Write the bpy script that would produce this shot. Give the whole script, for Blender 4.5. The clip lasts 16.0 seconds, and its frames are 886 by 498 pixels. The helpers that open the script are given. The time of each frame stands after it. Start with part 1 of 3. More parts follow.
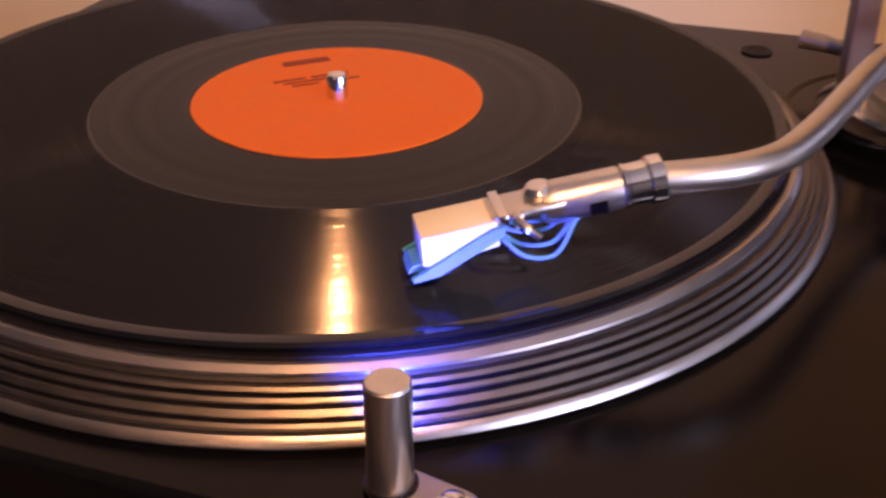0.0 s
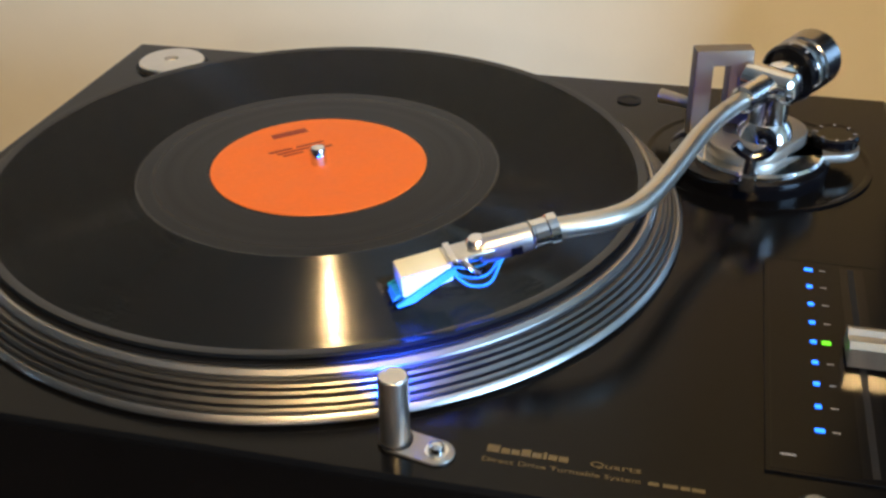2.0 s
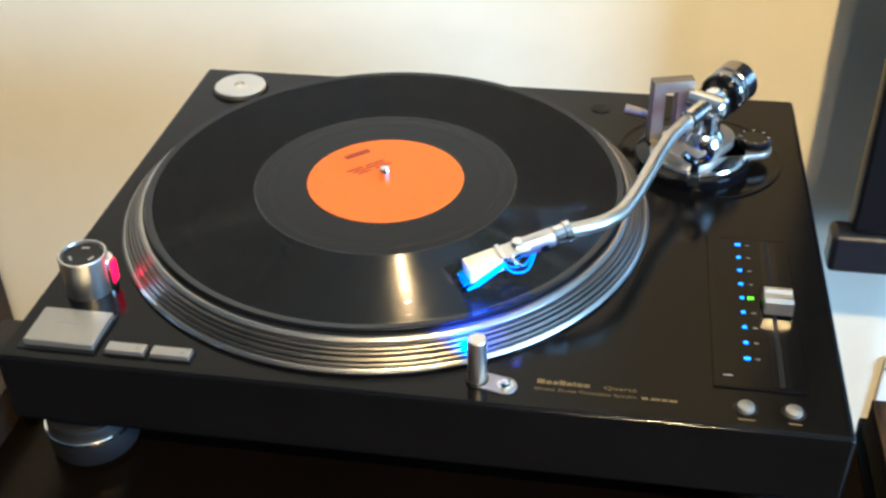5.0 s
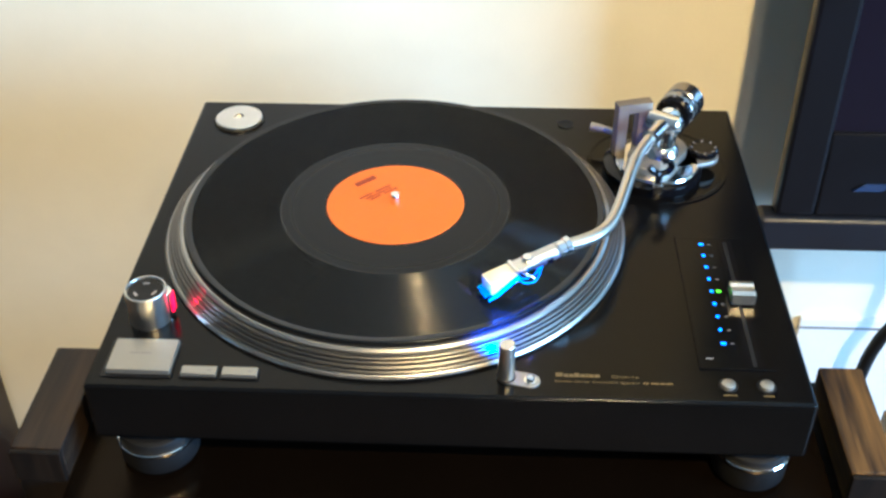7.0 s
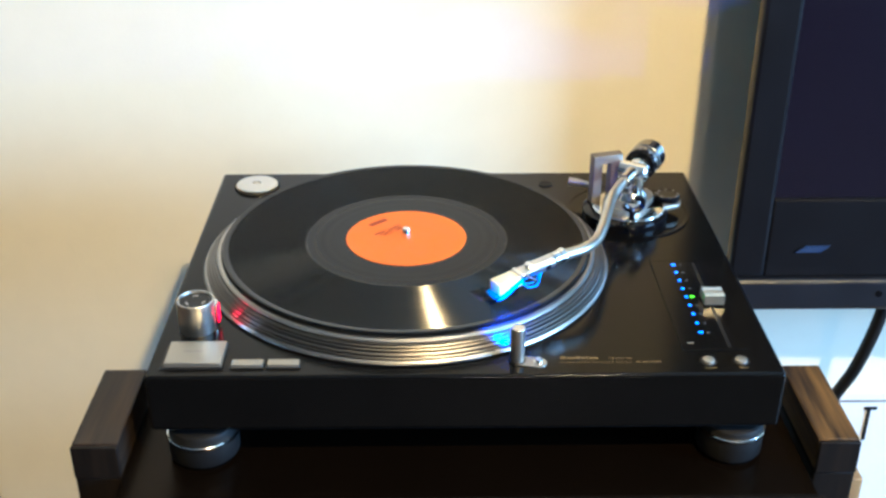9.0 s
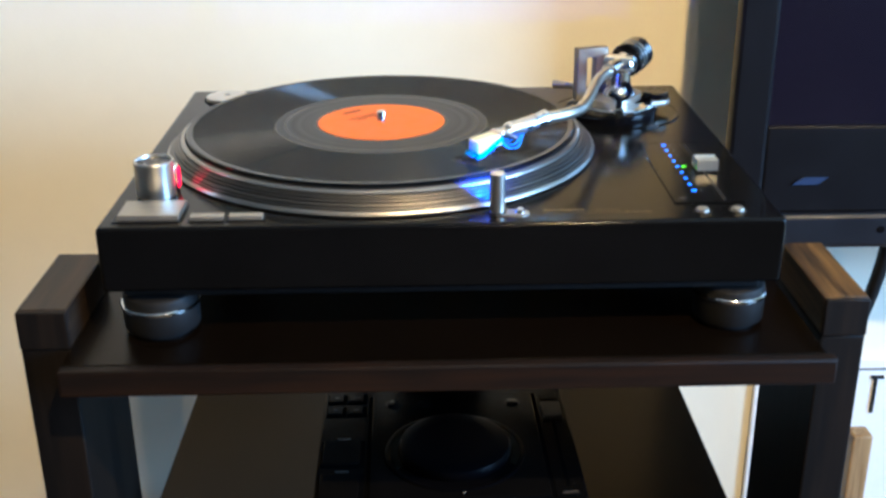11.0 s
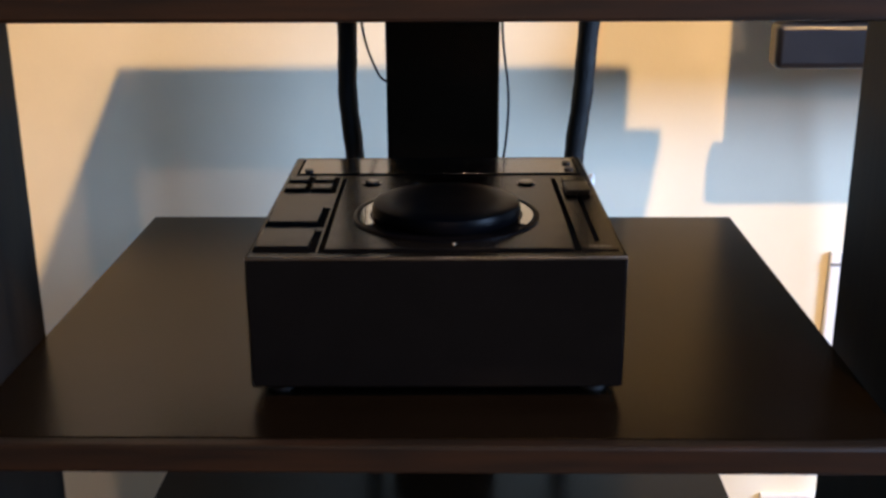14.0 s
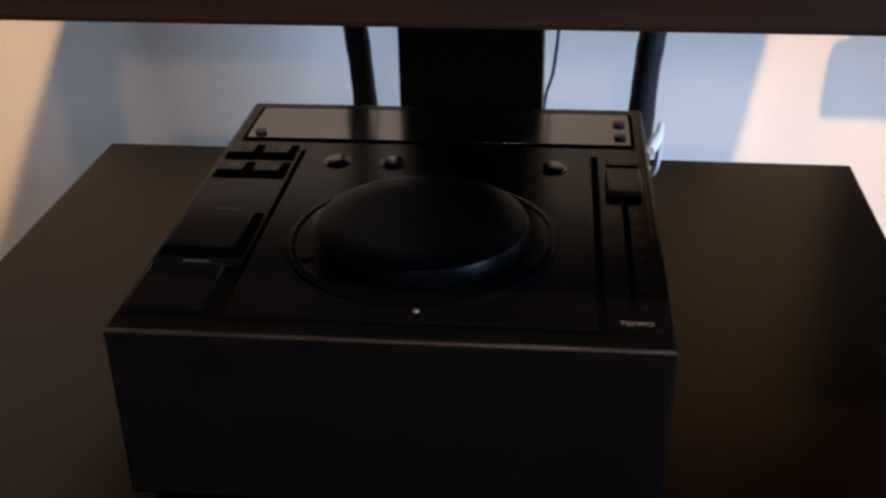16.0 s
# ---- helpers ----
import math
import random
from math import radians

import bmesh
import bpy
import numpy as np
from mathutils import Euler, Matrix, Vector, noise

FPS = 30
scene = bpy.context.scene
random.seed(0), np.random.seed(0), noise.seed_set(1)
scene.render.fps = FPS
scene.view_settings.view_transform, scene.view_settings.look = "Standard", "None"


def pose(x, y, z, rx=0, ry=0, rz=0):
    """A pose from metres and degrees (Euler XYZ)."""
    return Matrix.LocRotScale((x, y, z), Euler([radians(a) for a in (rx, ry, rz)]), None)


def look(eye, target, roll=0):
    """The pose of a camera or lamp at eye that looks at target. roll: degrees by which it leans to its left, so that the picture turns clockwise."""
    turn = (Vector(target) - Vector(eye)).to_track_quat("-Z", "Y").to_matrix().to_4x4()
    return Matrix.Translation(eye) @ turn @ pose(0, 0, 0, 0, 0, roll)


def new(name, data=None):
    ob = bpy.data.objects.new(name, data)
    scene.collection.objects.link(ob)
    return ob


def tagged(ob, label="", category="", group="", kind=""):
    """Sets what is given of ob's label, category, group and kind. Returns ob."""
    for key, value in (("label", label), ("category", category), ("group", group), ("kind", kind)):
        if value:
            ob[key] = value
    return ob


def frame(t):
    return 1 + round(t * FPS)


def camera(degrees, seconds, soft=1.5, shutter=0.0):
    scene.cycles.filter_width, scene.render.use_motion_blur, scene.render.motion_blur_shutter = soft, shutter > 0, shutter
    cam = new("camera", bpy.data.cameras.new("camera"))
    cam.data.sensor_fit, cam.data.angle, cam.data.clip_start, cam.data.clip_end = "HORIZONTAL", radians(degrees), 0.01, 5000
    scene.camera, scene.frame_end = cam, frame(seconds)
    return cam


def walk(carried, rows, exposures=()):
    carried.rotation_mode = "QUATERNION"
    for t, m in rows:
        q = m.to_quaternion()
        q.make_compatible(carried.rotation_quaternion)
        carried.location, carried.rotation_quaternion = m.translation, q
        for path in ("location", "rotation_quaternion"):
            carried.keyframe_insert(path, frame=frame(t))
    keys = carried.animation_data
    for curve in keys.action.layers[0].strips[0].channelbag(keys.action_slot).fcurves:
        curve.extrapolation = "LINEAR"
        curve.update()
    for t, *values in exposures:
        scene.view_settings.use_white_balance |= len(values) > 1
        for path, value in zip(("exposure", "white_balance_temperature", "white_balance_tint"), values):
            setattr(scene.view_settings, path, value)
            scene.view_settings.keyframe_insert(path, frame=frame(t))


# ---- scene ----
# z = 0 is the top of the turntable's plinth; x runs along its front, y towards the wall
FLOOR = -0.785
cam = camera(43.2, 16.0, soft=2.7, shutter=0.5)
PATH = [
    (0, (0.334, -0.153, 0.164), (-0.229, 1.492, -0.824), -0.2),
    (0.5, (0.343, -0.184, 0.189), (-0.139, 1.483, -0.805), 0.2),
    (1, (0.344, -0.203, 0.202), (-0.11, 1.475, -0.787), -0.4),
    (1.5, (0.344, -0.225, 0.225), (-0.087, 1.452, -0.777), -0.7),
    (2, (0.351, -0.262, 0.251), (-0.065, 1.404, -0.775), -0.9),
    (2.5, (0.351, -0.295, 0.272), (-0.064, 1.36, -0.77), -1.1),
    (3, (0.348, -0.318, 0.293), (-0.034, 1.321, -0.788), -0.8),
    (3.5, (0.337, -0.337, 0.317), (-0.019, 1.28, -0.804), -0.4),
    (3.7, (0.334, -0.346, 0.332), (-0.034, 1.261, -0.8), -0.7),
    (5.8, (0.303, -0.452, 0.429), (0.085, 1.149, -0.75), -0.7),
    (6, (0.293, -0.458, 0.44), (0.09, 1.135, -0.752), -0.2),
    (6.5, (0.27, -0.468, 0.465), (0.141, 1.103, -0.766), 0.6),
    (7, (0.251, -0.49, 0.487), (0.169, 1.099, -0.724), -0.5),
    (7.5, (0.228, -0.536, 0.503), (0.189, 1.054, -0.71), -0.1),
    (8, (0.204, -0.59, 0.503), (0.203, 1.053, -0.637), -0.2),
    (8.2, (0.198, -0.605, 0.492), (0.208, 1.077, -0.589), -0.2),
    (10.5, (0.211, -0.7, 0.336), (0.245, 1.119, -0.494), 0.1),
    (11, (0.214, -0.68, 0.264), (0.248, 1.168, -0.502), -0.5),
    (11.5, (0.219, -0.677, 0.166), (0.253, 1.198, -0.528), 0.2),
    (12, (0.23, -0.674, 0.093), (0.226, 1.196, -0.600), -0.4),
    (12.5, (0.229, -0.655, 0.048), (0.213, 1.231, -0.618), -0.3),
    (13, (0.226, -0.681, -0.016), (0.196, 1.229, -0.609), -0.5),
    (13.5, (0.235, -0.644, -0.036), (0.207, 1.261, -0.643), -0.2),
    (14, (0.247, -0.559, -0.041), (0.21, 1.34, -0.665), -0.3),
    (14.5, (0.268, -0.465, -0.035), (0.177, 1.413, -0.717), -0.3),
    (15, (0.286, -0.374, -0.038), (0.113, 1.465, -0.805), -0.6),
    (15.5, (0.293, -0.34, -0.021), (0.031, 1.431, -0.914), -0.9),
    (16, (0.296, -0.316, -0.016), (0.078, 1.431, -0.965), -1.1),
]
walk(cam, [(t, look(eye, target, roll)) for t, eye, target, roll in PATH],
     exposures=[(0.0, -0.66, 10300, 75), (0.5, -0.50, 9600, 58), (1.0, -0.36, 8500, 39), (2.0, -0.16, 7200, 20), (3.5, 0.34, 6500, 15), (7.0, 0.62, 6130, 12), (10.4, 0.50, 6100, 12), (11.0, 0.44, 6250, 16), (12.2, 0.42, 7000, 38), (13.2, 0.62, 7700, 36), (14.4, 0.66, 7600, 31), (15.5, 0.48, 7600, 40), (16.0, 0.42, 7500, 40)])

# ---- light ----
world = bpy.data.worlds.new("world")
scene.world = world
world.use_nodes = True
world.node_tree.nodes["Background"].inputs[0].default_value = (0.55, 0.7, 1.0, 1)
world.node_tree.nodes["Background"].inputs[1].default_value = 0.3


def spot(name, m, power, colour, width, blend, soft):
    data = bpy.data.lights.new(name, "SPOT")
    data.energy, data.color = power, colour
    data.spot_size, data.spot_blend, data.shadow_soft_size = radians(width), blend, soft
    ob = new(name, data)
    ob.matrix_world = m
    return ob


def window_light(name, m, power, colour, width, height):
    data = bpy.data.lights.new(name, "AREA")
    data.energy, data.color = power, colour
    data.shape, data.size, data.size_y = "RECTANGLE", width, height
    ob = new(name, data)
    ob.matrix_world = m
    return ob


# the room's ceiling spot, the daylight from the window, the lamp at the far end of the room, and the two small lamps of the turntable
spot("ceiling_spot", look((0.705, -1.13, 1.455), (0.25, 0.50, 0.0)), 150, (1.0, 0.74, 0.34), 88, 0.5, 0.03)
window_light("window_daylight", look((2.76, -1.0, 0.55), (0.2, 0.4, -0.2)), 140, (0.28, 0.59, 1.0), 1.1, 0.9)
spot("far_room_lamp", look((0.62, -4.05, 1.36), (0.2, 0.57, -0.3)), 46, (1.0, 0.84, 0.62), 70, 0.6, 0.05)
spot("target_lamp", look((0.2632, 0.0238, 0.0195), (0.252, 0.070, 0.014)), 2.4, (0.0, 0.07, 1.0), 120, 0.6, 0.002)
spot("strobe_lamp", look((0.0440, 0.0705, 0.012), (0.06, 0.085, 0.006)), 0.20, (1.0, 0.005, 0.06), 62, 0.5, 0.002)


# ---- materials ----
def material(name, base, rough=0.5, metal=0.0, vary=0.15, scale=40.0, bump=0.0, bump_scale=300.0, coat=0.0, coat_rough=0.05, rough_vary=0.1, glow=None, glow_strength=0.0, spec=0.5, stretch=(1, 1, 1)):
    m = bpy.data.materials.new(name)
    m.use_nodes = True
    nt = m.node_tree
    n, l = nt.nodes, nt.links
    b = n["Principled BSDF"]
    b.inputs["Base Color"].default_value = (*base, 1)
    b.inputs["Roughness"].default_value = rough
    b.inputs["Metallic"].default_value = metal
    b.inputs["Coat Weight"].default_value = coat
    b.inputs["Coat Roughness"].default_value = coat_rough
    b.inputs["Specular IOR Level"].default_value = spec
    if glow:
        b.inputs["Emission Color"].default_value = (*glow, 1)
        b.inputs["Emission Strength"].default_value = glow_strength
    co = n.new("ShaderNodeTexCoord")
    mp = n.new("ShaderNodeMapping")
    mp.inputs["Scale"].default_value = stretch
    l.new(co.outputs["Object"], mp.inputs["Vector"])
    if vary:
        big, fine = n.new("ShaderNodeTexNoise"), n.new("ShaderNodeTexNoise")
        big.inputs["Scale"].default_value, fine.inputs["Scale"].default_value = scale, scale * 9
        big.inputs["Detail"].default_value, fine.inputs["Detail"].default_value = 4, 6
        add = n.new("ShaderNodeMath")
        add.operation = "ADD"
        for tex in (big, fine):
            l.new(mp.outputs[0], tex.inputs["Vector"])
        l.new(big.outputs["Fac"], add.inputs[0])
        l.new(fine.outputs["Fac"], add.inputs[1])
        ramp = n.new("ShaderNodeMapRange")
        ramp.inputs[1].default_value, ramp.inputs[2].default_value = 0.6, 1.4
        ramp.inputs[3].default_value, ramp.inputs[4].default_value = 1 - vary, 1 + vary
        l.new(add.outputs[0], ramp.inputs[0])
        mix = n.new("ShaderNodeMix")
        mix.data_type, mix.blend_type = "RGBA", "MULTIPLY"
        mix.inputs[0].default_value = 1
        mix.inputs[6].default_value = (*base, 1)
        l.new(ramp.outputs[0], mix.inputs[7])
        l.new(mix.outputs[2], b.inputs["Base Color"])
        rr = n.new("ShaderNodeMapRange")
        rr.inputs[1].default_value, rr.inputs[2].default_value = 0.3, 0.7
        rr.inputs[3].default_value, rr.inputs[4].default_value = rough * (1 - rough_vary), min(1, rough * (1 + rough_vary))
        l.new(big.outputs["Fac"], rr.inputs[0])
        l.new(rr.outputs[0], b.inputs["Roughness"])
    if bump:
        tex, bp = n.new("ShaderNodeTexNoise"), n.new("ShaderNodeBump")
        tex.inputs["Scale"].default_value, tex.inputs["Detail"].default_value = bump_scale, 5
        bp.inputs["Strength"].default_value, bp.inputs["Distance"].default_value = bump, 0.001
        l.new(mp.outputs[0], tex.inputs["Vector"])
        l.new(tex.outputs["Fac"], bp.inputs["Height"])
        l.new(bp.outputs[0], b.inputs["Normal"])
    return m


def wood(name, dark, light, axis, rough=0.45, spec=0.5):
    m = bpy.data.materials.new(name)
    m.use_nodes = True
    nt = m.node_tree
    n, l = nt.nodes, nt.links
    b = n["Principled BSDF"]
    b.inputs["Roughness"].default_value = rough
    b.inputs["Specular IOR Level"].default_value = spec
    co, mp = n.new("ShaderNodeTexCoord"), n.new("ShaderNodeMapping")
    mp.inputs["Scale"].default_value = tuple(0.06 if a == axis else 1.0 for a in "xyz")
    l.new(co.outputs["Object"], mp.inputs["Vector"])
    a, c = n.new("ShaderNodeTexNoise"), n.new("ShaderNodeTexNoise")
    a.inputs["Scale"].default_value, a.inputs["Detail"].default_value = 190, 8
    c.inputs["Scale"].default_value, c.inputs["Detail"].default_value = 30, 3
    l.new(mp.outputs[0], a.inputs["Vector"])
    l.new(mp.outputs[0], c.inputs["Vector"])
    mul = n.new("ShaderNodeMath")
    mul.operation = "MULTIPLY"
    l.new(a.outputs["Fac"], mul.inputs[0])
    l.new(c.outputs["Fac"], mul.inputs[1])
    ramp = n.new("ShaderNodeValToRGB")
    ramp.color_ramp.elements[0].position, ramp.color_ramp.elements[1].position = 0.16, 0.36
    ramp.color_ramp.elements[0].color, ramp.color_ramp.elements[1].color = (*dark, 1), (*light, 1)
    l.new(mul.outputs[0], ramp.inputs[0])
    l.new(ramp.outputs[0], b.inputs["Base Color"])
    bp = n.new("ShaderNodeBump")
    bp.inputs["Strength"].default_value, bp.inputs["Distance"].default_value = 0.25, 0.0006
    l.new(a.outputs["Fac"], bp.inputs["Height"])
    l.new(bp.outputs[0], b.inputs["Normal"])
    return m


def vinyl(name, tone, smooth, blunt, fine, spec):
    """Pressed vinyl, ring by ring a little sharper or blunter about its own centre."""
    m = bpy.data.materials.new(name)
    m.use_nodes = True
    n, l = m.node_tree.nodes, m.node_tree.links
    b = n["Principled BSDF"]
    b.inputs["Base Color"].default_value = (tone * 0.85, tone, tone * 1.25, 1)
    b.inputs["Specular IOR Level"].default_value = spec
    co, disc, size = n.new("ShaderNodeTexCoord"), n.new("ShaderNodeVectorMath"), n.new("ShaderNodeVectorMath")
    disc.operation, size.operation = "MULTIPLY", "LENGTH"
    disc.inputs[1].default_value = (1, 1, 0)
    l.new(co.outputs["Object"], disc.inputs[0])
    l.new(disc.outputs[0], size.inputs[0])
    tex, span = n.new("ShaderNodeTexNoise"), n.new("ShaderNodeMapRange")
    tex.noise_dimensions = "1D"
    tex.inputs["Scale"].default_value, tex.inputs["Detail"].default_value = fine, 3
    l.new(size.outputs["Value"], tex.inputs["W"])
    span.inputs[1].default_value, span.inputs[2].default_value = 0.3, 0.7
    span.inputs[3].default_value, span.inputs[4].default_value = smooth, blunt
    l.new(tex.outputs["Fac"], span.inputs[0])
    l.new(span.outputs[0], b.inputs["Roughness"])
    return m


WALL = material("cream_wall_paint", (0.80, 0.735, 0.585), 0.75, vary=0.03, scale=3, bump=0.15, bump_scale=220)
CEIL = material("white_ceiling_paint", (0.66, 0.62, 0.56), 0.8, vary=0.03, scale=2)
# dark tone for the unseen walls, chosen to keep bounce light low
FARWALL = material("dim_unseen_wall", (0.24, 0.20, 0.16), 0.8, vary=0.04, scale=3)
FLOORM = wood("floor_boards", (0.05, 0.025, 0.012), (0.16, 0.08, 0.04), "x", 0.4)
RACK_X = wood("black_brown_wood_lengthwise", (0.004, 0.0025, 0.0018), (0.015, 0.006, 0.0026), "x", 0.5, 0.2)
RACK_Z = wood("black_brown_wood_upright", (0.0022, 0.0016, 0.0014), (0.0085, 0.0052, 0.0034), "z", 0.55, 0.22)
# rail wood in two tones: the left rail's weaker light is in the colour
RAIL_LESS_LIT = wood("brown_wood_rail_less_lit", (0.006, 0.0035, 0.0025), (0.034, 0.019, 0.010), "y", 0.5, 0.35)
RAIL_LIT = wood("brown_wood_rail_lit", (0.010, 0.005, 0.003), (0.155, 0.080, 0.024), "y", 0.5, 0.35)
SHELF = material("black_satin_board", (0.0026, 0.0016, 0.0010), 0.26, spec=0.12, vary=0.2, scale=12, bump=0.05, bump_scale=160, rough_vary=0.04)
# warm tint puts the lit wall's brown reflection into the boards' sheen
SHELF.node_tree.nodes["Principled BSDF"].inputs["Specular Tint"].default_value = (1.0, 0.72, 0.46, 1)
BLACK = material("black_satin_metal", (0.0032, 0.0031, 0.0032), 0.12, spec=0.17, vary=0.2, scale=30, bump=0.04, bump_scale=1800, rough_vary=0.15)
RUBBER = material("black_rubber", (0.005, 0.005, 0.0055), 0.6, spec=0.3, vary=0.2, scale=60, bump=0.1)
PLASTIC = material("black_plastic", (0.005, 0.005, 0.006), 0.42, spec=0.3, vary=0.15, scale=60, bump=0.05, bump_scale=900)
GLOSS = material("black_gloss_plastic", (0.003, 0.003, 0.004), 0.16, spec=0.25, vary=0.2, scale=20)
SILVER = material("brushed_aluminium", (0.72, 0.69, 0.64), 0.32, 1.0, vary=0.08, scale=90, bump=0.05, bump_scale=600, stretch=(1, 1, 0.1))
CHROME = material("polished_chrome", (0.80, 0.79, 0.77), 0.12, 1.0, vary=0.04, scale=60)
YOKE = material("grey_satin_metal", (0.20, 0.165, 0.125), 0.5, 0.55, vary=0.08, scale=120)
DARKCHROME = material("dark_chrome", (0.34, 0.33, 0.32), 0.18, 1.0, vary=0.05, scale=60)
SATIN = material("satin_silver_button", (0.38, 0.36, 0.32), 0.42, 0.85, vary=0.06, scale=120, bump=0.03, bump_scale=900)
TUBE = material("satin_silver_tube", (0.60, 0.57, 0.50), 0.36, 1.0, vary=0.05, scale=100)
RIM = material("machined_rim", (0.43, 0.41, 0.385), 0.33, 1.0, vary=0.08, scale=140)
RIMBAND = material("dotted_rim_band", (0.15, 0.14, 0.13), 0.36, 1.0, vary=0.12, scale=140)
RIMDARK = material("dark_rim_groove", (0.006, 0.0055, 0.005), 0.5, 0.0, vary=0.15, scale=140)
LABEL = material("orange_paper_label", (0.82, 0.152, 0.010), 0.6, vary=0.07, scale=60, bump=0.08, bump_scale=900)
INK = material("dark_label_ink", (0.28, 0.035, 0.01), 0.7, vary=0.2, scale=200)
GOLD = material("gold_print", (0.13, 0.088, 0.032), 0.45, 0.2, vary=0.08, scale=300)
GREYINK = material("grey_print", (0.25, 0.24, 0.23), 0.6, vary=0.1, scale=300)
GROOVES = vinyl("vinyl_grooves", 0.0026, 0.080, 0.21, 900, 0.42)
LEADOUT = vinyl("vinyl_run_out", 0.0036, 0.24, 0.38, 110, 0.20)
CREAM = material("cream_cartridge", (0.86, 0.82, 0.62), 0.35, vary=0.03, scale=200, coat=0.2)
BLUEPART = material("blue_stylus_plastic", (0.0, 0.30, 0.50), 0.4, spec=0.12, vary=0.05, scale=200)
BLUELED = material("blue_led", (0.01, 0.05, 0.5), 0.4, vary=0, glow=(0.0, 0.17, 1.0), glow_strength=3.6)
GREENLED = material("green_led", (0.05, 0.4, 0.02), 0.4, vary=0, glow=(0.10, 1.0, 0.03), glow_strength=1.6)
REDLED = material("red_led", (0.5, 0.01, 0.03), 0.3, vary=0, glow=(1.0, 0.0, 0.045), glow_strength=2.2)
DISPLAY = material("dark_display_glass", (0.006, 0.005, 0.004), 0.12, vary=0.1, scale=30, spec=0.5)
SCREEN = material("dark_screen_glass", (0.006, 0.0045, 0.010), 0.22, vary=0.06, scale=4)
TVBODY = material("dark_television_plastic", (0.006, 0.006, 0.0075), 0.33, spec=0.2, vary=0.12, scale=25)
TVSTRIP = material("slate_television_strip", (0.008, 0.009, 0.013), 0.35, vary=0.12, scale=25)
BADGE = material("blue_grey_badge", (0.05, 0.09, 0.20), 0.25, 0.6, vary=0.05, scale=60)
TVSIDE = material("grey_television_side", (0.032, 0.028, 0.022), 0.4, vary=0.12, scale=25)
WHITE = material("white_plastic", (0.78, 0.77, 0.74), 0.4, vary=0.03, scale=20)
PANEL = material("cd_panel_plastic", (0.0025, 0.0024, 0.0026), 0.20, spec=0.055, vary=0.15, scale=50, bump=0.015, bump_scale=1500)
# sheenless black: the shade in gaps and recesses, put into the colour
WELL_SHADE = material("black_recess_shade", (0.0010, 0.0010, 0.0012), 0.9, spec=0.02, vary=0.1, scale=60)
FAINTINK = material("faint_grey_print", (0.09, 0.086, 0.08), 0.6, vary=0.1, scale=300)
INLAY = material("pale_metal_inlay", (0.26, 0.245, 0.21), 0.09, 1.0, vary=0.06, scale=120)
# paler metal for the highlight on the disc player's front edge
EDGE_GLINT = material("front_edge_highlight", (0.24, 0.22, 0.20), 0.30, 1.0, vary=0.3, scale=30)
DIAL = material("jog_dial_plastic", (0.0014, 0.0014, 0.0020), 0.33, vary=0.1, scale=60, spec=0.04)
MAROON = material("dark_maroon_lacquer", (0.012, 0.003, 0.004), 0.4, vary=0.2, scale=15)
OAK = wood("pale_oak", (0.22, 0.12, 0.05), (0.42, 0.26, 0.12), "z", 0.5)


# ---- shapes ----
def box(x0, x1, y0, y1, z0, z1, bevel=0.0, segments=2):
    bm = bmesh.new()
    bmesh.ops.create_cube(bm, size=1, matrix=Matrix.Translation(((x0 + x1) / 2, (y0 + y1) / 2, (z0 + z1) / 2)) @ Matrix.Diagonal((x1 - x0, y1 - y0, z1 - z0, 1)))
    if bevel:
        bmesh.ops.bevel(bm, geom=bm.edges[:], offset=bevel, segments=segments, affect="EDGES", profile=0.5)
    return bm


def lathe(profile, at, steps=48, axis=(0, 0, 1), close=True):
    """A turned body: (radius, height) pairs about an axis through at."""
    bm = bmesh.new()
    turn = Vector((0, 0, 1)).rotation_difference(Vector(axis)).to_matrix()
    rings = []
    for r, h in profile:
        if r < 1e-6:
            rings.append([bm.verts.new(Vector(at) + turn @ Vector((0, 0, h)))])
        else:
            rings.append([bm.verts.new(Vector(at) + turn @ Vector((r * math.cos(2 * math.pi * k / steps), r * math.sin(2 * math.pi * k / steps), h))) for k in range(steps)])
    for p, q in zip(rings, rings[1:]):
        for k in range(steps):
            j = (k + 1) % steps
            ring = []
            for v in (p[k % len(p)], p[j % len(p)], q[j % len(q)], q[k % len(q)]):
                if v not in ring:
                    ring.append(v)
            if len(ring) > 2:
                bm.faces.new(ring)
    for ring in (rings[0], rings[-1]):
        if close and len(ring) > 2:
            bm.faces.new(ring)
    bmesh.ops.recalc_face_normals(bm, faces=bm.faces[:])
    return bm


